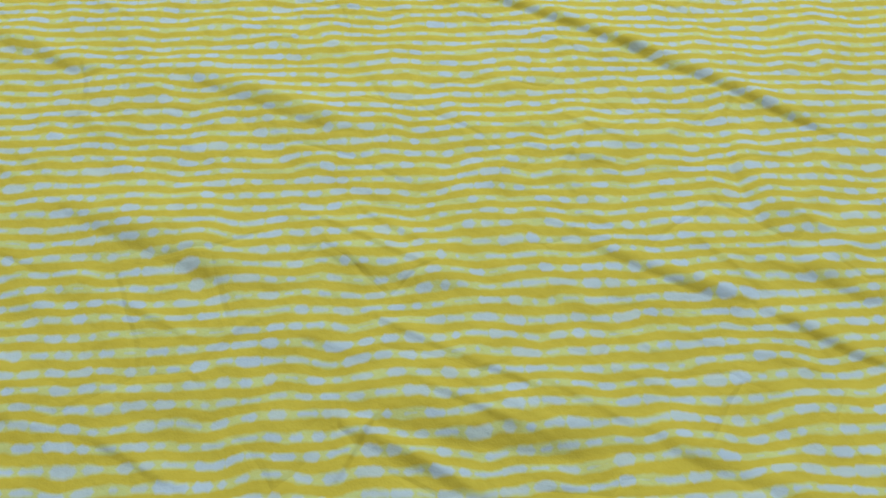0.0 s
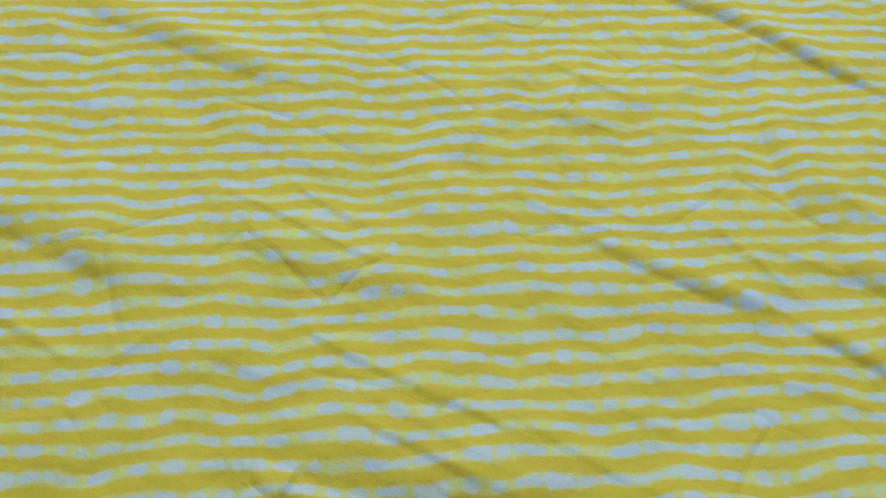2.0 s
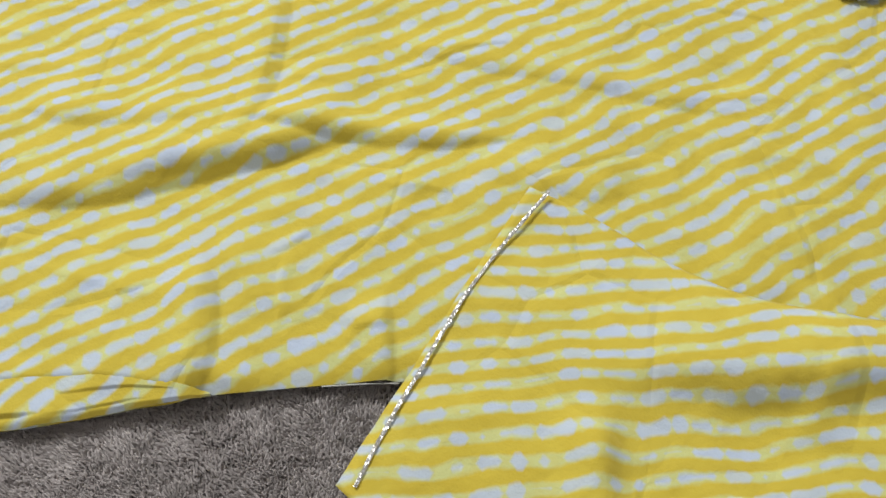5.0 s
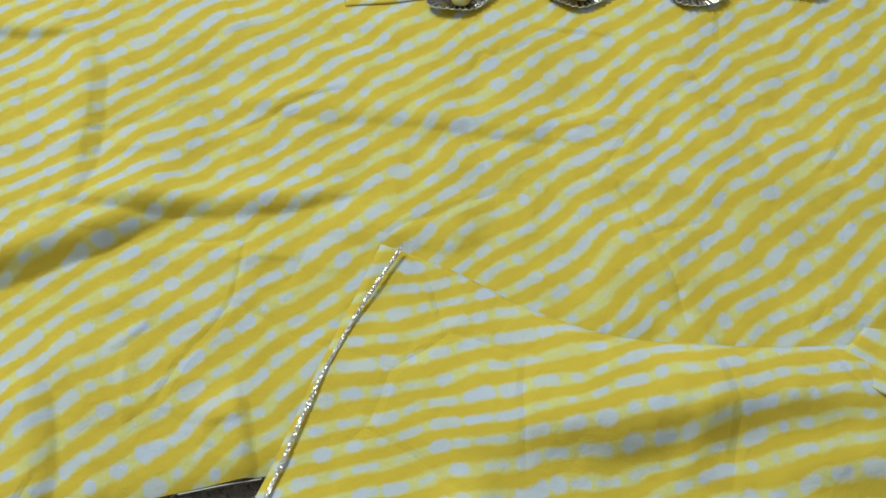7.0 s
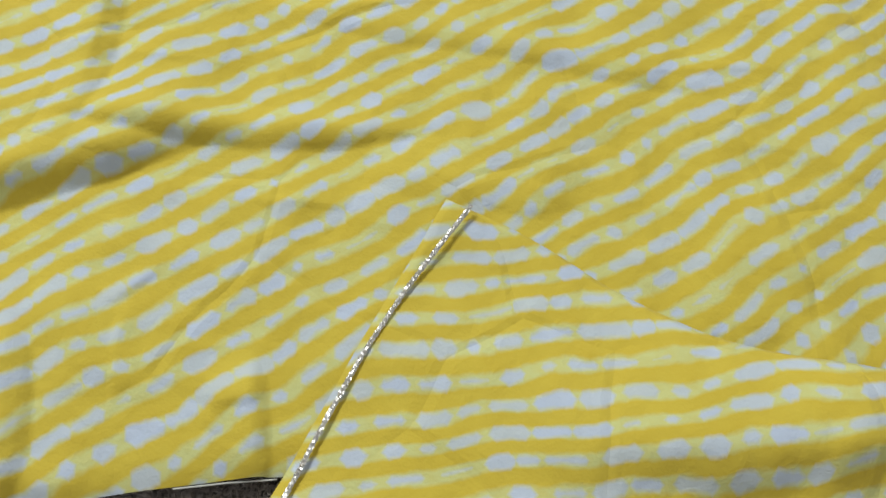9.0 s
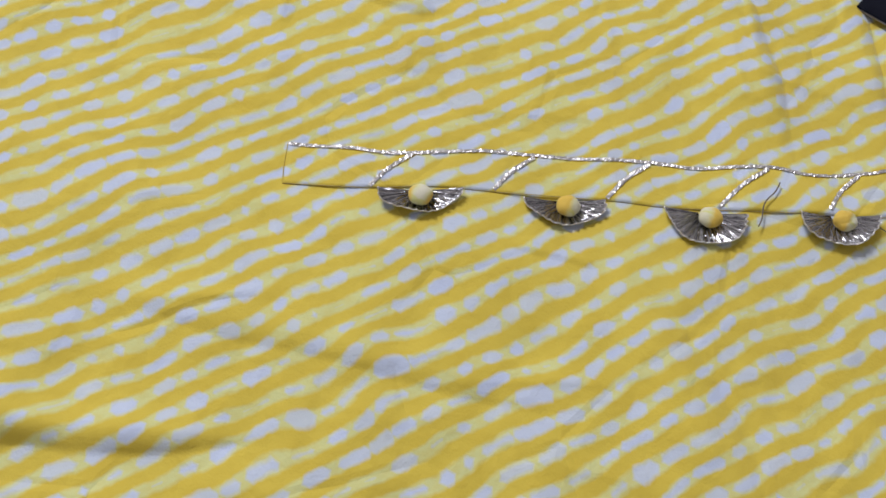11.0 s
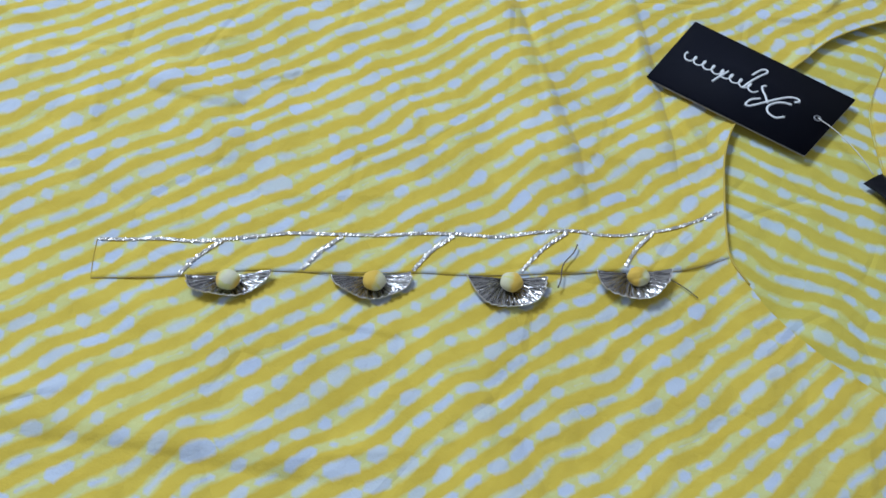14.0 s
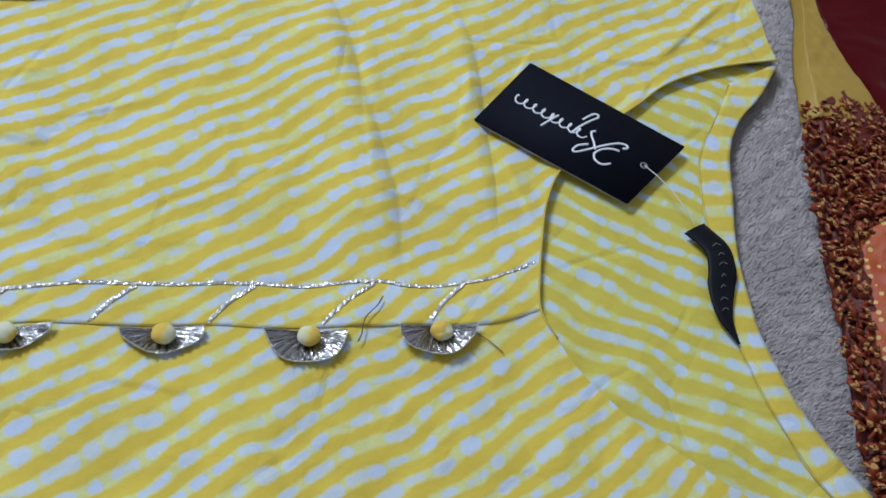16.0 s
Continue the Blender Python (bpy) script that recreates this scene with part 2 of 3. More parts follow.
# Folds: start, end, height, width of the far and of the near slope.
SKIRT_FOLDS = [
    ((-0.75, 0.200), (-0.53, 0.184), 0.0052, 0.025, 0.004),
    ((-0.60, 0.188), (-0.41, 0.158), 0.0058, 0.020, 0.004),
    ((-0.555, -0.014), (-0.435, -0.012), 0.0036, 0.020, 0.0035),
    ((-0.44, -0.013), (-0.35, -0.022), 0.0036, 0.015, 0.003),
    ((-0.63, -0.188), (-0.51, -0.196), 0.0025, 0.012, 0.003),
    ((-0.64, -0.175), (-0.46, -0.128), 0.0045, 0.026, 0.009),
    ((-0.86, -0.134), (-0.67, -0.124), 0.0031, 0.018, 0.007),
    ((-0.48, -0.119), (-0.37, -0.124), 0.0034, 0.015, 0.005),
    ((-0.70, -0.090), (-0.59, -0.078), 0.0030, 0.018, 0.006),
    ((-0.88, 0.008), (-0.70, 0.012), 0.0036, 0.022, 0.006),
    ((-1.02, -0.024), (-0.90, -0.019), 0.0036, 0.020, 0.005),
    ((-0.49, 0.135), (-0.435, 0.040), 0.0050, 0.020, 0.006),
]
WAIST_FOLDS = [
    ((-0.490, -0.180), (-0.290, -0.129), 0.0072, 0.030, 0.0056),
    ((-0.43, -0.160), (-0.310, -0.134), 0.0035, 0.020, 0.0050),
    ((-0.37, -0.126), (-0.215, -0.134), 0.0062, 0.014, 0.0042),
    ((-0.43, 0.036), (-0.36, 0.030), 0.0040, 0.018, 0.006),
    ((-0.366, -0.280), (-0.372, -0.200), 0.0055, 0.016, 0.005),
    ((-0.283, -0.272), (-0.287, -0.220), 0.0035, 0.012, 0.003),
    ((-0.360, -0.145), (-0.354, -0.015), 0.0050, 0.018, 0.006),
    ((-0.29, -0.072), (-0.09, -0.118), 0.0027, 0.024, 0.004),
    ((-0.25, -0.150), (-0.16, -0.163), 0.0022, 0.014, 0.005),
    ((0.010, -0.005), (-0.022, 0.215), 0.0055, 0.022, 0.006),
    ((-0.215, 0.100), (-0.145, 0.084), 0.0030, 0.018, 0.004),
    ((-0.150, 0.030), (-0.215, 0.125), 0.0030, 0.018, 0.008),
    ((-0.030, -0.175), (-0.078, -0.050), 0.0030, 0.018, 0.008),
    ((0.062, 0.020), (0.058, 0.205), 0.0034, 0.014, 0.004),
]
# Fine pressed creases, nearly straight.
SKIRT_CREASES = [
    ((-0.601, -0.228), (-0.603, -0.172), 0.0022, 0.008, 0.0012),
    ((-0.612, -0.189), (-0.530, -0.195), 0.0012, 0.007, 0.0012),
    ((-0.72, -0.072), (-0.605, -0.076), 0.0014, 0.007, 0.0012),
    ((-0.655, -0.122), (-0.505, -0.127), 0.0014, 0.008, 0.0013),
    ((-0.78, -0.177), (-0.705, -0.186), 0.0014, 0.007, 0.0012),
    ((-0.735, -0.257), (-0.66, -0.260), 0.0014, 0.007, 0.0012),
    ((-0.69, -0.052), (-0.628, -0.060), 0.0014, 0.007, 0.0012),
    ((-0.60, -0.150), (-0.52, -0.152), 0.0014, 0.007, 0.0012),
    ((-0.545, -0.120), (-0.455, -0.124), 0.0012, 0.010, 0.0014),
]
WAIST_CREASES = [
    ((-0.331, -0.200), (-0.332, -0.240), 0.0012, 0.006, 0.0012),
    ((-0.2985, -0.226), (-0.2985, -0.256), 0.0012, 0.006, 0.0012),
    ((-0.300, -0.238), (-0.280, -0.236), 0.0012, 0.006, 0.0012),
    ((-0.34, -0.203), (-0.318, -0.188), 0.0012, 0.006, 0.0012),
    ((0.068, 0.095), (0.092, 0.022), 0.0016, 0.008, 0.0014),
    ((0.064, 0.145), (0.052, 0.086), 0.0018, 0.008, 0.0014),
    ((0.105, 0.162), (0.086, 0.125), 0.0020, 0.007, 0.0013),
    ((-0.125, -0.043), (-0.078, -0.053), 0.0012, 0.006, 0.0012),
    ((0.140, 0.156), (0.185, 0.152), 0.0014, 0.006, 0.0012),
    ((0.174, 0.150), (0.245, 0.215), 0.0024, 0.008, 0.0014),
    ((0.206, 0.181), (0.234, 0.171), 0.0020, 0.007, 0.0013),
    ((0.153, 0.112), (0.174, 0.141), 0.0024, 0.006, 0.0012),
    ((0.010, 0.185), (0.004, 0.060), 0.0020, 0.012, 0.003),
]


def fold_relief(x, y):
    z = np.zeros_like(x)
    for (ax, ay), (bx, by), high, far, near in SKIRT_FOLDS + WAIST_FOLDS + SKIRT_CREASES + WAIST_CREASES:
        dx, dy = bx - ax, by - ay
        n = math.hypot(dx, dy)
        near_by = (np.abs(x - (ax + bx) / 2) < abs(dx) / 2 + 0.09) & (np.abs(y - (ay + by) / 2) < abs(dy) / 2 + 0.09)
        px, py = x[near_by], y[near_by]
        along = ((px - ax) * dx + (py - ay) * dy) / n**2
        across = ((py - ay) * dx - (px - ax) * dy) / n
        across = across + min(0.0012, 0.008 * n) * np.sin(along * 7.0 + ax * 40)
        ends = np.clip(along / 0.3, 0, 1) * np.clip((1 - along) / 0.3, 0, 1)
        ends = ends * ends * (3 - 2 * ends)
        slope = 1 - np.clip(1 + across / (2.2 * near * (0.35 + 0.65 * ends)), 0, 1)
        z[near_by] += high * ends * np.where(across > 0, np.exp(-((np.abs(across) / far) ** 1.4)), 1 - slope * slope)
    return z


def waves(x, y, seed, size, count=26):
    """Soft irregular ripples from many sines, about -1 to 1."""
    r = np.random.RandomState(seed)
    z = np.zeros_like(x)
    for _ in range(count):
        a, k, f = r.uniform(0, np.pi), 2 * np.pi / (size * r.uniform(0.6, 1.8)), r.uniform(0, 6.28)
        z += np.sin(k * (x * np.cos(a) + y * np.sin(a)) + f)
    return z / math.sqrt(count)


def creases(x, y, seed, count, area, long, high):
    """Fine sharp creases strewn over an area."""
    r = np.random.RandomState(seed)
    z = np.zeros_like(x)
    for _ in range(count):
        cx, cy = r.uniform(area[0], area[1]), r.uniform(area[2], area[3])
        a = r.choice([-0.08, 0.0, 0.08, -0.3, 1.5]) + r.normal(0, 0.10)
        half = long * r.uniform(0.5, 1.5)
        top, far, near, sag = high * r.uniform(0.3, 1), r.uniform(0.006, 0.016), r.uniform(0.0012, 0.004), r.uniform(-0.08, 0.08) * half
        near_by = (np.abs(x - cx) < half + 0.01) & (np.abs(y - cy) < half + 0.01)
        px, py = x[near_by] - cx, y[near_by] - cy
        u = (px * math.cos(a) + py * math.sin(a)) / half
        v = py * math.cos(a) - px * math.sin(a) + sag * u * u
        z[near_by] += top * np.clip(1 - u * u, 0, 1) ** 2 * np.exp(-np.where(v > 0, v / far, -v / near))
    return z


def cloth_z(x, y):
    return 0.0012 * waves(x, y, 3, 0.10) + 0.0005 * waves(x, y, 5, 0.035) + fold_relief(x, y) + creases(x, y, 8, 95, (-1.0, -0.25, -0.3, 0.35), 0.042, 0.0019) + creases(x, y, 9, 46, (-0.3, 0.2, -0.25, 0.25), 0.03, 0.0015)


# ---- the room ----
def slab(name, lo, hi, material, kind="structure", label=""):
    bm = bmesh.new()
    bmesh.ops.create_cube(bm, size=1.0)
    for v in bm.verts:
        v.co = [a + (b - a) * (c + 0.5) for a, b, c in zip(lo, hi, v.co)]
    return tagged(part(name, bm, material, None, label, smooth=False), kind=kind)


slab("floor", (-2.5, -2.0, FLOOR_Z - 0.05), (2.0, 2.2, FLOOR_Z - 0.004), CARPET, label="grey-brown plush carpet covering the floor")
# Unseen walls and ceiling, added to close the room and bounce its light.
slab("unseen_wall_north", (-2.5, 2.2, FLOOR_Z - 0.05), (2.0, 2.3, 2.5), UNSEEN_WALL, label="unseen plain white wall added to bounce the lamp's light")
slab("unseen_wall_south", (-2.5, -2.1, FLOOR_Z - 0.05), (2.0, -2.0, 2.5), UNSEEN_WALL, label="unseen plain white wall added to bounce the lamp's light")
slab("unseen_wall_west", (-2.6, -2.1, FLOOR_Z - 0.05), (-2.5, 2.3, 2.5), UNSEEN_WALL, label="unseen plain white wall added to bounce the lamp's light")
slab("unseen_wall_east", (2.0, -2.1, FLOOR_Z - 0.05), (2.1, 2.3, 2.5), UNSEEN_WALL, label="unseen plain white wall added to bounce the lamp's light")
slab("ceiling", (-2.6, -2.1, 2.5), (2.1, 2.3, 2.6), UNSEEN_WALL, label="unseen plain white ceiling added to bounce the lamp's light")


def carpet_pile():
    """Short fine brushed fibres where the floor is open to view."""
    r = np.random.RandomState(11)
    verts, faces, count = [], [], 0
    for x0, x1, y0, y1, step in ((-0.56, -0.23, -0.40, -0.24, 0.0008), (0.175, 0.315, -0.14, 0.30, 0.0008), (-0.56, -0.36, 0.34, 0.46, 0.003)):
        x, y = (q.ravel() for q in np.meshgrid(np.arange(x0, x1, step), np.arange(y0, y1, step)))
        n = len(x)
        x = x + r.uniform(-1, 1, n) * step * 0.7
        y = y + r.uniform(-1, 1, n) * step * 0.7
        way = 5.6 + 1.3 * waves(x, y, 21, 0.03, 12) + r.normal(0, 1.1, n)
        clump = waves(x, y, 22, 0.009, 16) + 0.5 * waves(x, y, 23, 0.0035, 16)
        high = 0.0064 + 0.0009 * clump + r.uniform(-0.0007, 0.0007, n)
        lean = 0.0014 + r.uniform(-0.0008, 0.0008, n)
        wide, turn = r.uniform(0.0006, 0.0010, n), r.uniform(0, 6.28, n)
        z = np.full(n, FLOOR_Z - 0.0045)
        foot = [np.stack([x + wide * np.cos(turn + q), y + wide * np.sin(turn + q), z], -1) for q in (0, 2.09, 4.19)]
        tip = np.stack([x + lean * np.cos(way), y + lean * np.sin(way), z + high], -1)
        verts.append(np.stack(foot + [tip], 1).reshape(-1, 3))
        k = count + 4 * np.arange(n)[:, None]
        faces.append(np.concatenate([k + np.array([f]) for f in ((0, 1, 3), (1, 2, 3), (2, 0, 3))]))
        count += 4 * n
    return tagged(mesh_part("carpet_pile", np.concatenate(verts).tolist(), np.concatenate(faces).tolist(), PILE, None, "short grey-brown plush carpet pile with brushed tufts"), kind="stuff", category="carpet")


carpet_pile()

# ---- the tunic ----
tunic = tagged(new("tunic"), "yellow and white striped cotton tunic laid flat on carpet", "tunic")

NECK = [(0.262, 0.1600), (0.222, 0.1520), (0.185, 0.1375), (0.160, 0.119), (0.130, 0.096), (0.106, 0.072), (0.094, 0.050), (0.087, 0.025), (0.082, 0.002), (0.080, -0.015), (0.086, -0.030), (0.095, -0.048), (0.113, -0.070), (0.133, -0.088), (0.154, -0.105), (0.195, -0.135), (0.240, -0.150)]
NECK_LINE = smooth_line([(a, b, 0) for a, b in NECK], 0.002)[:, :2]


def right_edge(y):
    """The tunic front's end towards the shoulders: the neckline between them."""
    line = NECK_LINE[::-1]
    x = np.interp(y, np.maximum.accumulate(line[:, 1]), line[:, 0])
    return np.where(y > 0.160, 0.262 - 0.02 * (y - 0.160), np.where(y < -0.150, 0.240 - 0.3 * (-0.150 - y), x))


def near_edge(x):
    return np.interp(x, [-1.2, -0.60, -0.482, -0.436, -0.413, -0.391, -0.357, -0.322, -0.283, 0.0, 0.3], [-0.405, -0.312, -0.2925, -0.2868, -0.2825, -0.2770, -0.2713, -0.2660, -0.2628, -0.264, -0.300])


def far_edge(x):
    return np.where(x < -0.1, 0.262 - 0.29 * (x + 0.1), 0.262 + 0.1 * (x + 0.1))


def tuck_line(x):
    return np.interp(x, [-0.60, -0.465, -0.434, -0.4105, -0.393, -0.378, -0.357], [-0.290, -0.268, -0.265, -0.2635, -0.2647, -0.2674, -0.2723])


def lip_z(y):
    return np.interp(y, [-0.035, -0.012], [0.0002, 0.0016])


def front_panel():
    v = np.linspace(0, 1, 440)[None]
    x = np.r_[np.linspace(-1.2, -0.72, 160)[:-1], np.linspace(-0.72, 0.26, 780)][:, None] + 0 * v
    y = near_edge(x) + v * (far_edge(x) - near_edge(x))
    x = np.where(x > 0.06, 0.06 + (x - 0.06) / 0.2 * (right_edge(y) - 0.06), x)
    z = cloth_z(x, y)
    lip = np.clip(1 - (right_edge(y) - x) / 0.012, 0, 1) * (np.abs(y) < 0.16)
    z = z * (1 - lip) + lip_z(y) * lip
    drop = np.clip(1 - (y - near_edge(x)) / 0.012, 0, 1)
    z = z - 0.003 * drop**2
    tuck = np.clip((tuck_line(x) - y) / 0.005, 0, 1) * np.clip((-0.357 - x) / 0.02, 0, 1) * (x > -0.60)
    z = z - 0.0045 * tuck
    return sheet("front_panel", x, y, z, FRONT, tunic, "yellow cotton with broken white stripes", 0.0)


front_panel()

BACK_EDGE = [(0.262, 0.1590), (0.243, 0.133), (0.224, 0.113), (0.211, 0.091), (0.203, 0.059), (0.195, 0.019), (0.193, -0.019), (0.197, -0.050), (0.205, -0.077), (0.218, -0.103), (0.245, -0.150)]
BAND_EDGE = [(0.225, 0.142), (0.214, 0.122), (0.194, 0.091), (0.187, 0.071), (0.182, 0.029), (0.180, -0.022), (0.184, -0.056), (0.194, -0.091), (0.203, -0.111), (0.225, -0.148)]


def back_panel():
    edge = smooth_line([(a, b, 0) for a, b in BACK_EDGE], 0.003)
    s = np.linspace(0, 1, 40)[None]
    ex, ey = edge[:, :1], edge[:, 1:2]
    x = ex + (0.03 - ex) * s
    y = ey + 0 * s
    z = -0.0028 + 0.0006 * waves(x, y, 31, 0.05) + 0 * s
    sheet("back_panel", x, y, z, INSIDE, tunic, "reverse side of the striped cotton, duller yellow", 0.001)
    inner = smooth_line([(a, b, 0) for a, b in BAND_EDGE], 0.003)
    k = np.linspace(0, 1, len(edge))
    ki = np.linspace(0, 1, len(inner))
    bx = np.interp(k, ki, inner[:, 0])[:, None]
    by = np.interp(k, ki, inner[:, 1])[:, None]
    s = np.linspace(-0.04, 1, 9)[None]
    x, y = ex + (bx - ex) * s, ey + (by - ey) * s
    z = -0.0014 + 0.0006 * waves(x, y, 31, 0.05) + 0.0004 * np.sin(s * 3.14)
    sheet("neck_band", x, y, z, BAND, tunic, "striped facing band along the back neckline", 0.0012)
    tube("seam", np.c_[bx[::6], by[::6], np.full(len(bx[::6]), -0.0008)], 0.00016, PIPING, tunic)


back_panel()
tube("neck_piping", [(a, b, float(lip_z(b)) + 0.0003) for a, b in NECK[:11]], 0.0006, PIPING, tunic, "thin yellow piping along the neckline")


def sleeve(name, top, hem, far_x, low_y, label, roll=0.0):
    """A sleeve lying over the tunic's side: its upper edge, its hem, and how far it goes on."""
    top_line = smooth_line([(a, b, 0) for a, b in top], 0.003)
    x1, y1 = hem[1]
    n = len(top_line)
    v = np.linspace(0, 1, 80)[None]
    k = np.linspace(0, 1, n)[:, None]
    end_x = x1 + (far_x - x1) * k
    x = top_line[:, :1] + (end_x - top_line[:, :1]) * v
    y = top_line[:, 1:2] + (low_y(k) - top_line[:, 1:2]) * v
    edge = np.clip(v / 0.05, 0, 1)
    z = cloth_z(x, y) + 0.0012 + 0.0010 * edge + 0.0008 * (1 + waves(x, y, 41, 0.09)) * edge + roll * edge
    for (ax, ay), (bx, by), high, far, near in SLEEVE_FOLDS:
        dx, dy = bx - ax, by - ay
        length = math.hypot(dx, dy)
        along = ((x - ax) * dx + (y - ay) * dy) / length**2
        across = ((y - ay) * dx - (x - ax) * dy) / length
        ends = np.clip(along / 0.4, 0, 1) * np.clip((1 - along) / 0.4, 0, 1)
        ends = ends * ends * (3 - 2 * ends)
        z = z + high * ends * np.where(across > 0, np.exp(-((across / far) ** 2)), np.exp(-((across / near) ** 2)))
    return sheet(name, x, y, z, SLEEVE, tunic, label, 0.0012)


SLEEVE_FOLDS = [((-0.225, -0.258), (0.05, -0.258), 0.012, 0.035, 0.012), ((-0.196, -0.345), (-0.190, -0.265), 0.008, 0.016, 0.008), ((-0.10, -0.285), (0.06, -0.295), 0.006, 0.02, 0.01), ((-0.080, -0.243), (-0.114, -0.296), 0.0028, 0.012, 0.0022), ((-0.15, -0.272), (-0.085, -0.268), 0.003, 0.012, 0.004)]
sleeve("sleeve", [(-0.217, -0.164), (-0.188, -0.179), (-0.150, -0.206), (-0.112, -0.225), (-0.048, -0.237), (0.02, -0.240), (0.10, -0.250)], [(-0.217, -0.164), (-0.300, -0.311)], 0.10, lambda k: -0.311 - 0.12 * np.clip(k * 3, 0, 1), "striped sleeve laid over the side, silver trim at the hem")
sleeve("sleeve", [(-0.225, 0.173), (-0.16, 0.183), (-0.05, 0.215), (0.06, 0.25), (0.14, 0.28)], [(-0.225, 0.173), (-0.29, 0.34)], 0.16, lambda k: 0.34 + 0.05 * k, "striped sleeve laid over the side, silver trim at the hem", 0.010)


def side_fold():
    """The side seam tucked under and creased near the slit."""
    x0 = np.linspace(-0.60, -0.357, 260)[:, None]
    y0 = tuck_line(x0)
    v = np.linspace(0, 1, 50)[None]
    x = x0 + 0 * v
    y = y0 + 0.001 + (near_edge(x0) - 0.0015 - y0) * v
    taper = np.clip((-0.357 - x) / 0.02, 0, 1)
    steps = 0
    for x_from, x_to, at, drop in ((-0.425, -0.372, 0.37, 0.0012), (-0.430, -0.385, 0.78, 0.0010), (-0.485, -0.446, 0.25, 0.0012), (-0.62, -0.428, 0.72, 0.0022)):
        span = np.clip((x - x_from) / 0.012, 0, 1) * np.clip((x_to - x) / 0.012, 0, 1)
        steps = steps + drop * span * np.clip((v - at - 0.05 * np.sin(x * 70)) / 0.05, 0, 1)
    z = cloth_z(x, y) - (0.0012 + steps) * taper + 0.0006 - 0.003 * np.clip(v - 0.85, 0, 1) ** 2 * 40
    sheet("side_fold", x, y, z, LAP, tunic, "side seam tucked under with sharp creases", 0.0006)


side_fold()
tube("hem", [(q, float(near_edge(q)) - 0.0008, -0.0042) for q in (-0.310, -0.300, -0.290, -0.276)], 0.0003, STRING, tunic, "pale turned hem edge under the side")


def cuff_fold():
    """A turned-up corner of the sleeve near the armhole."""
    u = np.linspace(0, 1, 30)[:, None]
    v = np.linspace(0, 1, 30)[None]
    a, b, c, d = (-0.034, -0.2495), (-0.009, -0.2310), (0.060, -0.250), (0.030, -0.296)
    x = (1 - u) * ((1 - v) * a[0] + v * b[0]) + u * ((1 - v) * d[0] + v * c[0])
    y = (1 - u) * ((1 - v) * a[1] + v * b[1]) + u * ((1 - v) * d[1] + v * c[1])
    z = cloth_z(x, y) + 0.0105 + 0.002 * np.sin(3.0 * u) - 0.003 * v
    sheet("turned_corner", x, y, z, TURNED, tunic, "turned-up corner of the striped sleeve", 0.0012)


cuff_fold()


# ---- silver trim and placket ----
def silver_ribbon(name, points, wide, parent, z, seed):
    """A flat braided foil ribbon of many small facets."""
    r = np.random.RandomState(seed)
    p = smooth_line([(a, b, z) for a, b in points], 0.0006)
    along = np.gradient(p, axis=0)
    along /= np.linalg.norm(along, axis=1)[:, None]
    side = np.stack([-along[:, 1], along[:, 0], 0 * along[:, 0]], -1)
    n = len(p)
    verts = []
    for i in range(n):
        w = wide * (0.85 + 0.3 * r.rand())
        for j, s in enumerate((-0.5, -0.17, 0.17, 0.5)):
            rise = (0.0001 if j in (0, 3) else 0.0003) + r.uniform(-0.00026, 0.00026)
            verts.append(p[i] + side[i] * s * w + (0, 0, rise))
    return mesh_part(name, verts, grid(n, 4).tolist(), RIBBON, parent, "braided silver foil ribbon", smooth=False)


ZARI = [(-0.220, 0.002), (-0.198, 0.001), (-0.170, -0.001), (-0.133, 0.002), (-0.109, 0.002), (-0.056, 0.001), (-0.033, 0.0), (0.0, 0.002), (0.018, -0.001), (0.043, 0.001), (0.057, 0.004), (0.083, 0.013)]
LOWER = [(-0.221, -0.019), (-0.185, -0.0195), (-0.158, -0.018), (-0.128, -0.019), (-0.078, -0.020), (-0.046, -0.022), (0.009, -0.0225), (0.049, -0.022), (0.080, -0.015)]


def lift(ob):
    """Lays a flat part onto the cloth's relief."""
    co = np.array([v.co for v in ob.data.vertices])
    co[:, 2] += cloth_z(co[:, 0], co[:, 1])
    ob.data.vertices.foreach_set("co", co.ravel())
    ob.data.update()


def ground_z(x, y):
    return float(cloth_z(np.array([[x]]), np.array([[y]]))[0, 0])


def on_cloth(points, up):
    return [(a, b, ground_z(a, b) + up) for a, b in points]


def placket():
    top = smooth_line([(a, b, 0) for a, b in ZARI], 0.002)
    low = smooth_line([(a, b, 0) for a, b in LOWER], 0.002)
    n = 150
    k = np.linspace(0, 1, n)
    t = np.stack([np.interp(k, np.linspace(0, 1, len(top)), top[:, i]) for i in range(2)], -1)
    b = np.stack([np.interp(k, np.linspace(0, 1, len(low)), low[:, i]) for i in range(2)], -1)
    v = np.linspace(0, 1, 12)[None]
    x = b[:, :1] + (t[:, :1] - b[:, :1]) * v
    y = b[:, 1:] + (t[:, 1:] - b[:, 1:]) * v
    z = cloth_z(x, y) + 0.0006 - 0.0002 * v
    sheet("placket", x, y, z, FRONT, tunic, "raised striped button placket", 0.0006)


placket()

silver = silver_ribbon("trim", ZARI, 0.0017, tunic, 0.0008, 1)
lift(silver)
for n, (a, b) in enumerate([((-0.183, -0.019), (-0.164, -0.001)), ((-0.128, -0.018), (-0.109, 0.001)), ((-0.077, -0.019), (-0.056, 0.0)), ((-0.026, -0.021), (0.0, 0.001)), ((0.025, -0.020), (0.043, 0.0))]):
    mid = ((a[0] + b[0]) / 2 - 0.001, (a[1] + b[1]) / 2 + 0.001)
    bar = silver_ribbon("trim", [a, mid, b], 0.0019, tunic, 0.0009, 10 + n)
    lift(bar)
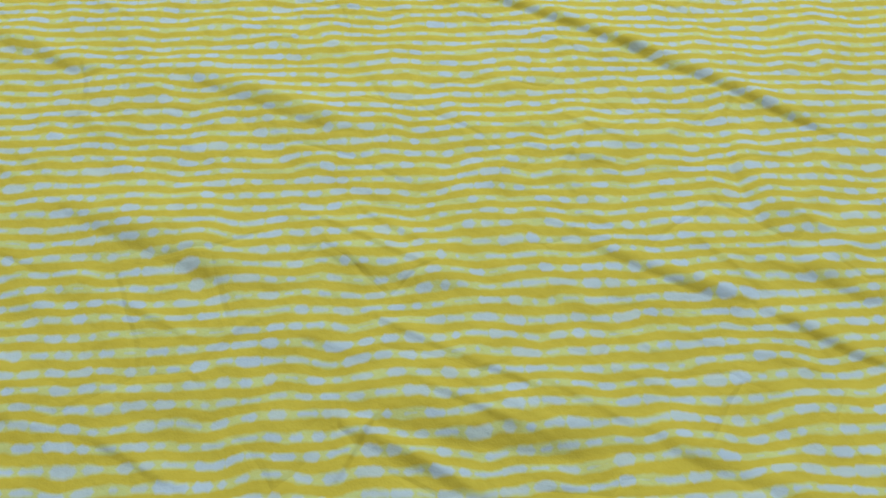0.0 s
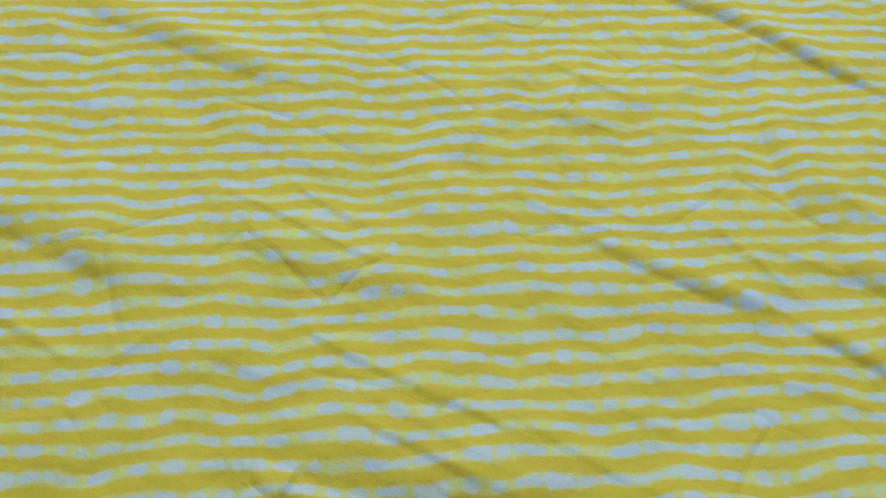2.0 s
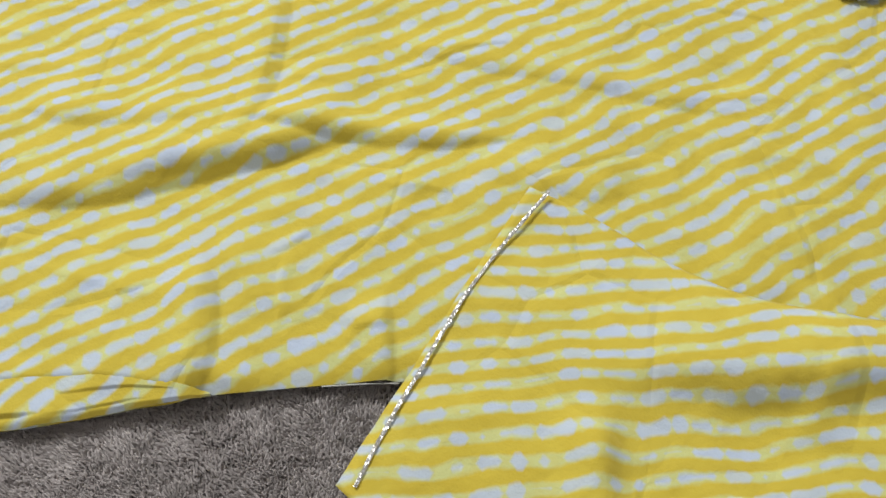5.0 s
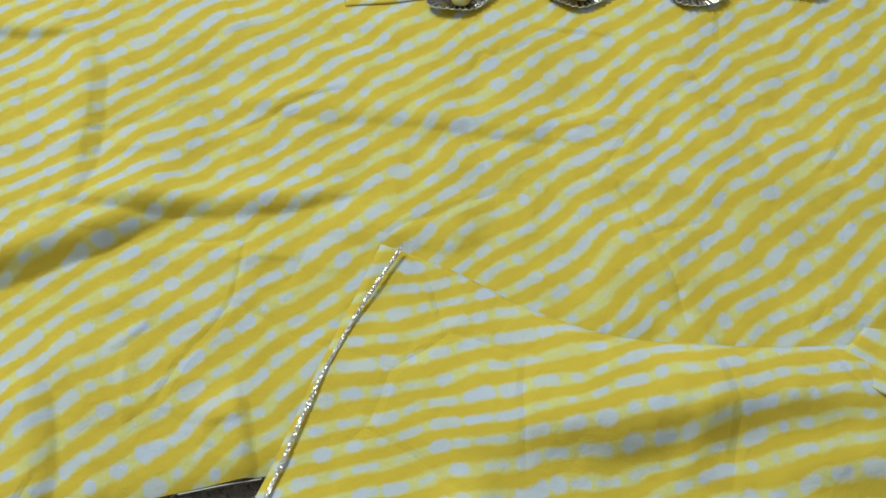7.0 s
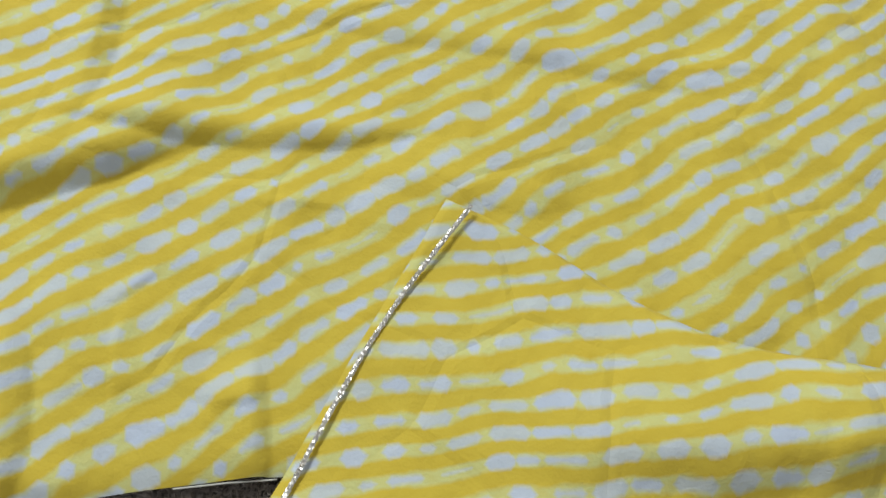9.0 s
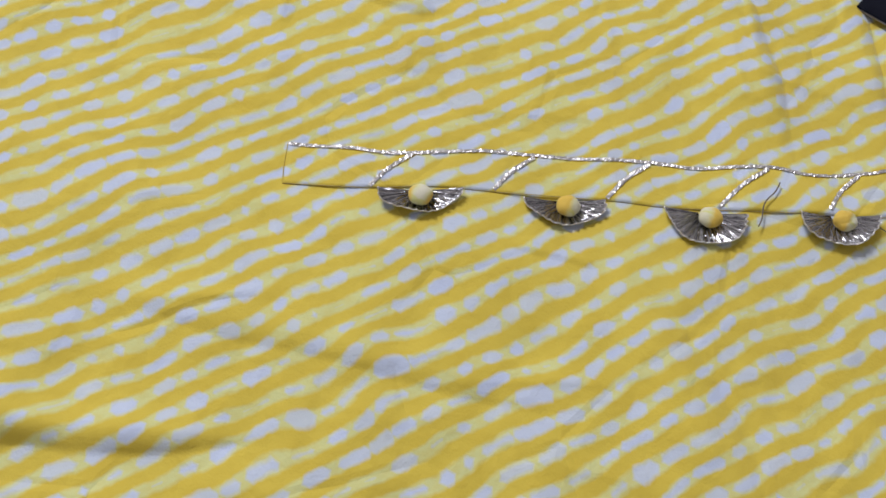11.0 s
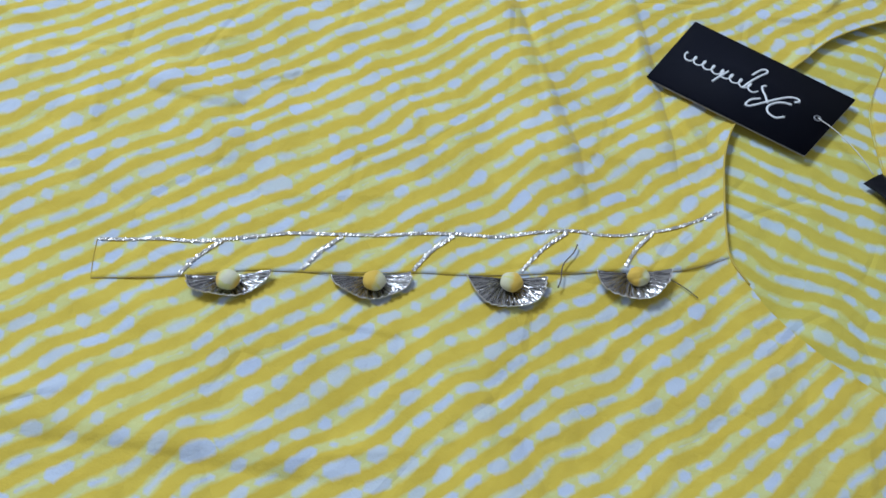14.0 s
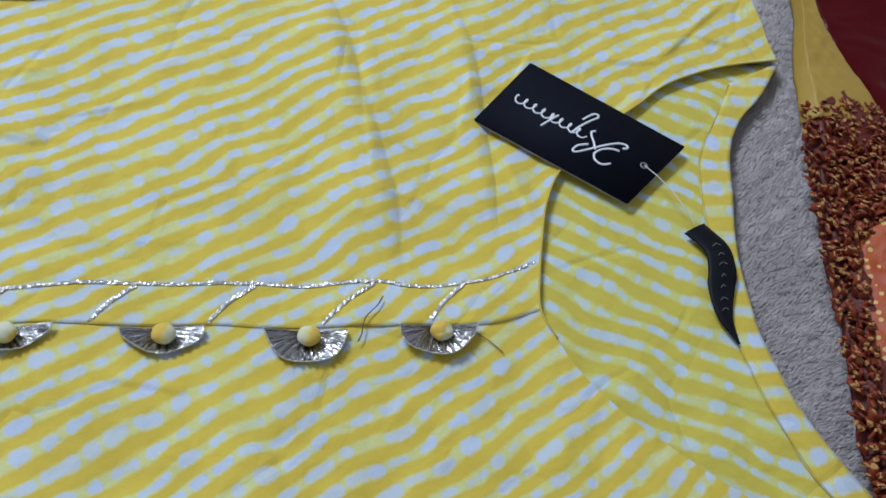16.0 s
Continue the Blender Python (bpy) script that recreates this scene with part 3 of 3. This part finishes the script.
tube("placket_cord", on_cloth(LOWER, 0.0004), 0.00018, THREAD, tunic, "thin brown cord edging the placket")
tube("placket_cord", on_cloth([(-0.2205, 0.002), (-0.2212, -0.009), (-0.221, -0.019)], 0.0002), 0.0002, PIPING, tunic)
hem_trim = silver_ribbon("trim", [(-0.208, -0.168), (-0.228, -0.194), (-0.245, -0.220), (-0.258, -0.243), (-0.271, -0.268), (-0.281, -0.288), (-0.292, -0.312)], 0.0017, tunic, 0.0043, 30)
lift(hem_trim)


def fan(x, y, wide, deep, turn, seed):
    """A half disc of pleated silver foil with a cloth-covered button at its centre."""
    r = np.random.RandomState(seed)
    z0 = ground_z(x, y - 0.005)
    n, rings = 180, 8
    verts, edge = [], []
    phase = np.cumsum(r.uniform(0.4, 1.6, n))
    phase *= 2 * math.pi * r.uniform(13, 17) / phase[-1]
    c, q = math.cos(turn), math.sin(turn)
    for i in range(n):
        a = math.pi + math.pi * i / (n - 1)
        bend = math.asin(math.sin(phase[i])) / 1.57 * (0.45 + abs(math.sin(phase[i] * 0.37 + seed)))
        for j in range(rings):
            s = 0.15 + 0.85 * j / (rings - 1)
            rim = 1 + (0.016 * bend + 0.035 * math.sin(a * 5 + seed * 2)) * s**3
            px, py = wide / 2 * s * rim * math.cos(a), deep * s * rim * math.sin(a)
            z = 0.0008 + 0.0030 * s**1.5 + 0.0008 * bend * s + r.uniform(-0.00016, 0.00016) + 0.0006 * math.sin(a * 3 + seed) * s
            verts.append((x + c * px - q * py, y + q * px + c * py, z0 + z))
        edge.append((verts[-1][0], verts[-1][1], verts[-1][2] + 0.0001))
    ob = mesh_part("foil_fan", verts, grid(n, rings).tolist(), SILVER, tunic, "pleated silver foil half fan", smooth=False)
    tube("rim", edge[::3], 0.00032, RIBBON, ob, "bright crimped foil rim", 5, 0.002)
    bm = bmesh.new()
    bmesh.ops.create_uvsphere(bm, u_segments=24, v_segments=14, radius=1.0)
    rx, ry, rz = 0.0054, 0.0050, 0.0038
    for v in bm.verts:
        k = 1 + 0.03 * math.sin(5 * math.atan2(v.co.y, v.co.x) + seed)
        v.co = (x + 0.0003 * seed % 0.002 + v.co.x * rx * k, y - 0.0046 + v.co.y * ry * k, z0 + 0.0052 + v.co.z * rz)
    part("button", bm, COVERED, ob, "round yellow cloth-covered button")
    return ob


fan(-0.161, -0.0205, 0.037, 0.0120, 0.05, 1)
fan(-0.0960, -0.0210, 0.036, 0.0130, 0.0, 2)
fan(-0.0330, -0.0240, 0.038, 0.0170, -0.03, 3)
fan(0.0275, -0.0232, 0.037, 0.0155, 0.02, 4)

tube("loose_thread", on_cloth([(0.003, -0.008), (0.0, -0.013), (-0.005, -0.018), (-0.007, -0.022), (-0.008, -0.027), (-0.010, -0.031)], 0.0028), 0.00032, GREY_THREAD, tunic)
tube("loose_thread", on_cloth([(0.046, -0.027), (0.052, -0.031), (0.058, -0.037)], 0.0012), 0.00028, GREY_THREAD, tunic)


def neck_label():
    mid = smooth_line([(0.1735, 0.0345, 0.0005), (0.1815, 0.021, 0.0025), (0.1810, 0.008, 0.003), (0.1775, -0.006, 0.002), (0.1760, -0.020, 0.001), (0.1800, -0.034, -0.0005)], 0.001)
    n = len(mid)
    k = np.linspace(0, 1, n)[:, None]
    half = np.interp(k, [0, 0.1, 0.5, 0.75, 1], [0.0065, 0.0066, 0.0085, 0.0050, 0.0006])
    s = np.linspace(-1, 1, 9)[None]
    x = mid[:, :1] + half * s
    y = mid[:, 1:2] + half * s * np.interp(k, [0, 0.3, 1], [0.5, 0.15, 0.0])
    z = mid[:, 2:3] + 0.0012 * (1 - s**2) + 0 * k
    ob = sheet("label", x, y, z, SATIN, tunic, "folded black satin neck label", 0.0004)
    r = np.random.RandomState(6)
    for i in range(7):
        c = mid[int(n * (0.2 + 0.09 * i))]
        q = r.uniform(0.0012, 0.0026)
        tube("print", [(c[0] - q, c[1] - 0.001, c[2] + 0.0017), (c[0], c[1] + 0.0006, c[2] + 0.002), (c[0] + q, c[1] - 0.0004, c[2] + 0.0017)], 0.00016, DIM_INK, ob)


neck_label()


# ---- hang tag ----
def hang_tag():
    corners = [Vector(c) for c in ((0.0995, 0.1455, 0.0050), (0.0605, 0.1015, 0.0048), (0.1377, 0.0478, 0.0036), (0.1807, 0.0878, 0.0036))]
    root = tagged(new("hang_tag"), "black card hang tag with white script lying on the tunic", "tag")
    bm = bmesh.new()
    top = [bm.verts.new(c) for c in corners]
    face = bm.faces.new(top)
    if face.normal.z < 0:
        face.normal_flip()
    out = bmesh.ops.extrude_face_region(bm, geom=[face])
    for v in [g for g in out["geom"] if isinstance(g, bmesh.types.BMVert)]:
        v.co.z -= 0.0009
    bmesh.ops.recalc_face_normals(bm, faces=bm.faces)
    bmesh.ops.bevel(bm, geom=[e for e in bm.edges if abs(e.verts[0].co.z - e.verts[1].co.z) > 0.0004], offset=0.0006, segments=2, affect="EDGES")
    part("card", bm, CARD, root, "black printed card")
    bm = bmesh.new()
    mid = sum(corners, Vector()) / 4
    low = [bm.verts.new(mid + (c - mid) * 1.003 + Vector((0, 0, -0.0011))) for c in corners]
    lower = [bm.verts.new(v.co + Vector((0, 0, -0.0004))) for v in low]
    bm.faces.new(low)
    bm.faces.new(lower)
    for i in range(4):
        bm.faces.new((low[i], low[(i + 1) % 4], lower[(i + 1) % 4], lower[i]))
    bmesh.ops.recalc_face_normals(bm, faces=bm.faces)
    part("backing", bm, PAPER, root, "pale raw card edge", smooth=False)
    ex, ey = (corners[3] - corners[0]), (corners[1] - corners[0])

    def at(u, v, z=0.0003):
        p = corners[0] + ex * u + ey * v
        return (p.x, p.y, p.z + z)

    # Plain flourishes stand for the printed mark.
    strokes = [
        [(0.735, 0.42), (0.755, 0.385), (0.735, 0.36), (0.69, 0.40), (0.63, 0.53), (0.58, 0.66), (0.545, 0.74), (0.525, 0.74), (0.53, 0.66), (0.57, 0.58)],
        [(0.735, 0.66), (0.70, 0.72), (0.655, 0.71), (0.63, 0.64), (0.65, 0.55), (0.69, 0.49), (0.73, 0.47)],
        [(0.62, 0.60), (0.585, 0.52), (0.555, 0.47), (0.54, 0.42), (0.555, 0.39)],
        [(0.455, 0.56), (0.47, 0.43), (0.495, 0.30), (0.515, 0.22), (0.50, 0.19), (0.475, 0.23), (0.455, 0.34)],
        [(0.335, 0.44), (0.315, 0.56), (0.30, 0.665)],
        [(0.52 - 0.0098 * i + 0.016 * math.cos(i * 1.1), 0.505 + 0.052 * math.sin(i * 1.1)) for i in range(46)],
    ]
    for i, line in enumerate(strokes):
        tube("print", [at(u, v, 0.0) for u, v in line], 0.0007 if i < 5 else 0.00055, INK, root, "white printed flourish", 6, 0.001)
    hx, hy = 0.1525, 0.0730
    ring = [(hx + 0.0018 * math.cos(a), hy + 0.0018 * math.sin(a), 0.0042) for a in np.linspace(0, 2 * math.pi, 13)]
    tube("eyelet", ring, 0.0005, EYELET, root, "small punched hole with a grey rim", 6, 0.001)
    tube("string", [(hx, hy, 0.0046), (0.160, 0.062, 0.0056), (0.168, 0.047, 0.005), (0.1735, 0.0355, 0.0022)], 0.00032, STRING, root, "thin white nylon string")


hang_tag()


# ---- folded scarf beside the tunic ----
def dotted(name):
    m = Nodes(name)
    p = m.place()
    v = m.node("ShaderNodeTexVoronoi", Vector=p, Scale=190.0, Randomness=0.35)
    dot = m.math("LESS_THAN", v.outputs["Distance"], 0.27)
    base = m.mix(m.noise(p, 40.0, 3.0), rgb(0.34, 0.045, 0.010), rgb(0.46, 0.10, 0.016))
    m.set(Base_Color=m.mix(dot, base, rgb(0.66, 0.42, 0.12)), Roughness=0.55)
    m.bump(m.noise(p, 90.0, 3.0), 0.6, 0.003)
    return m.mat


MAROON, DOTTED = plain("maroon_cloth", rgb(0.15, 0.018, 0.010), 0.6, 0.0, 250.0, 0.6, 0.5, depth=0.002), dotted("dotted_orange")
RUST = plain("rust_cloth", rgb(0.36, 0.060, 0.018), 0.55, 0.0, 260.0, 0.6, 0.7, depth=0.001)
TIP = plain("undyed_tip", rgb(0.70, 0.37, 0.11), 0.55, 0.0, 260.0, 0.5, 0.65, depth=0.001)
scarf = tagged(new("scarf"), "folded red and orange tie-dyed scarf with yellow border on carpet", "scarf")


def scarf_piece(name, left, right, material, z, rough, seed, label):
    a = smooth_line([(p, q, 0) for p, q in left], 0.0025)
    b = smooth_line([(p, q, 0) for p, q in right], 0.0025)
    n = 110
    k = np.linspace(0, 1, n)
    a = np.stack([np.interp(k, np.linspace(0, 1, len(a)), a[:, i]) for i in range(2)], -1)
    b = np.stack([np.interp(k, np.linspace(0, 1, len(b)), b[:, i]) for i in range(2)], -1)
    v = np.linspace(0, 1, 70)[None]
    x = a[:, :1] + (b[:, :1] - a[:, :1]) * v
    y = a[:, 1:] + (b[:, 1:] - a[:, 1:]) * v
    x = x + rough * 0.8 * waves(x, y, seed + 3, 0.02) * (1 - v)
    edge = np.clip(v / 0.15, 0, 1)
    zz = z + 0.004 * np.sqrt(edge) - 0.006 * (1 - edge) + rough * waves(x, y, seed, 0.009) + rough * waves(x, y, seed + 1, 0.02) + 0.0015 * waves(x, y, seed + 2, 0.08)
    return sheet(name, x, y, zz, material, scarf, label, 0.0012)


scarf_piece("border", [(0.300, 0.33), (0.291, 0.217), (0.280, 0.175), (0.263, 0.112)], [(0.312, 0.33), (0.302, 0.217), (0.302, 0.187), (0.316, 0.106)], GOLD, 0.002, 0.0003, 61, "smooth golden yellow satin border")
scarf_piece("cover", [(0.308, 0.34), (0.306, 0.218), (0.305, 0.187), (0.307, 0.144), (0.320, 0.09), (0.36, 0.0)], [(0.62, 0.34), (0.62, 0.25), (0.62, 0.18), (0.62, 0.10), (0.62, 0.05), (0.62, 0.0)], RED, 0.006, 0.0003, 64, "glossy dark red folded cloth")
scarf_piece("crinkled_panel", [(0.268, 0.118), (0.257, 0.068), (0.248, 0.019), (0.237, -0.048), (0.229, -0.092), (0.227, -0.17)], [(0.310, 0.140), (0.325, 0.068), (0.342, 0.019), (0.360, -0.048), (0.360, -0.092), (0.360, -0.17)], MAROON, 0.001, 0.0006, 67, "crinkled maroon tie-dyed cloth")
scarf_piece("dotted_panel", [(0.268, 0.030), (0.258, 0.0), (0.249, -0.040), (0.252, -0.070)], [(0.400, 0.060), (0.400, 0.0), (0.400, -0.045), (0.400, -0.070)], DOTTED, 0.0085, 0.0004, 71, "orange cloth with rows of small pale dots")


def bobbles():
    """Puckered peaks of the tied cloth, most with an undyed tip."""
    r = np.random.RandomState(77)
    edge = smooth_line([(0.268, 0.122, 0), (0.255, 0.068, 0), (0.247, 0.019, 0), (0.236, -0.048, 0), (0.228, -0.092, 0), (0.226, -0.16, 0)], 0.003)
    verts, faces, tips = [], [], []
    for ex, ey, _ in edge:
        for k in range(24):
            x, y = ex + 0.0038 * k + r.normal(0, 0.0012), ey + r.normal(0, 0.0014)
            orange = -0.066 < y < 0.026 and x > np.interp(y, [-0.066, 0.026], [0.247, 0.264])
            if orange or r.rand() > 0.9 or x > np.interp(y, [-0.05, 0.05, 0.103, 0.144], [0.36, 0.335, 0.316, 0.309]):
                continue
            n, sides = len(verts), 8
            size, high = r.uniform(0.0009, 0.0018), r.uniform(0.0024, 0.0055)
            tx, ty = r.normal(-0.0016, 0.0014), r.normal(-0.0006, 0.0016)
            z = 0.0050 - 0.0017 * max(0, 3 - k)
            stretch, a0, tipped = r.uniform(1.0, 2.6), r.normal(-0.3, 0.8), r.rand() < 0.62
            for rad, up, lean in ((1.0, 0.0, 0.0), (0.80, 0.45, 0.4), (0.62, 0.80, 0.9), (0.42, 1.0, 1.4), (0.15, 0.70, 1.3)):
                for i in range(sides):
                    a = 2 * math.pi * i / sides
                    q = rad * size * (1 + r.uniform(-0.28, 0.28))
                    px, py = q * stretch * math.cos(a), q * math.sin(a)
                    verts.append((x + px * math.cos(a0) - py * math.sin(a0) + tx * lean, y + px * math.sin(a0) + py * math.cos(a0) + ty * lean, z + high * (up + r.uniform(-0.08, 0.08))))
            for level in range(4):
                for i in range(sides):
                    p, q = n + level * sides + i, n + level * sides + (i + 1) % sides
                    faces.append((p, q, q + sides, p + sides))
                    tips.append(1 if tipped and level == 2 else 0)
    ob = mesh_part("pucker", verts, faces, RUST, scarf, "puckered rust-red peaks with undyed golden tips")
    ob.data.materials.append(TIP)
    ob.data.polygons.foreach_set("material_index", tips)
    tagged(ob, kind="stuff")


bobbles()
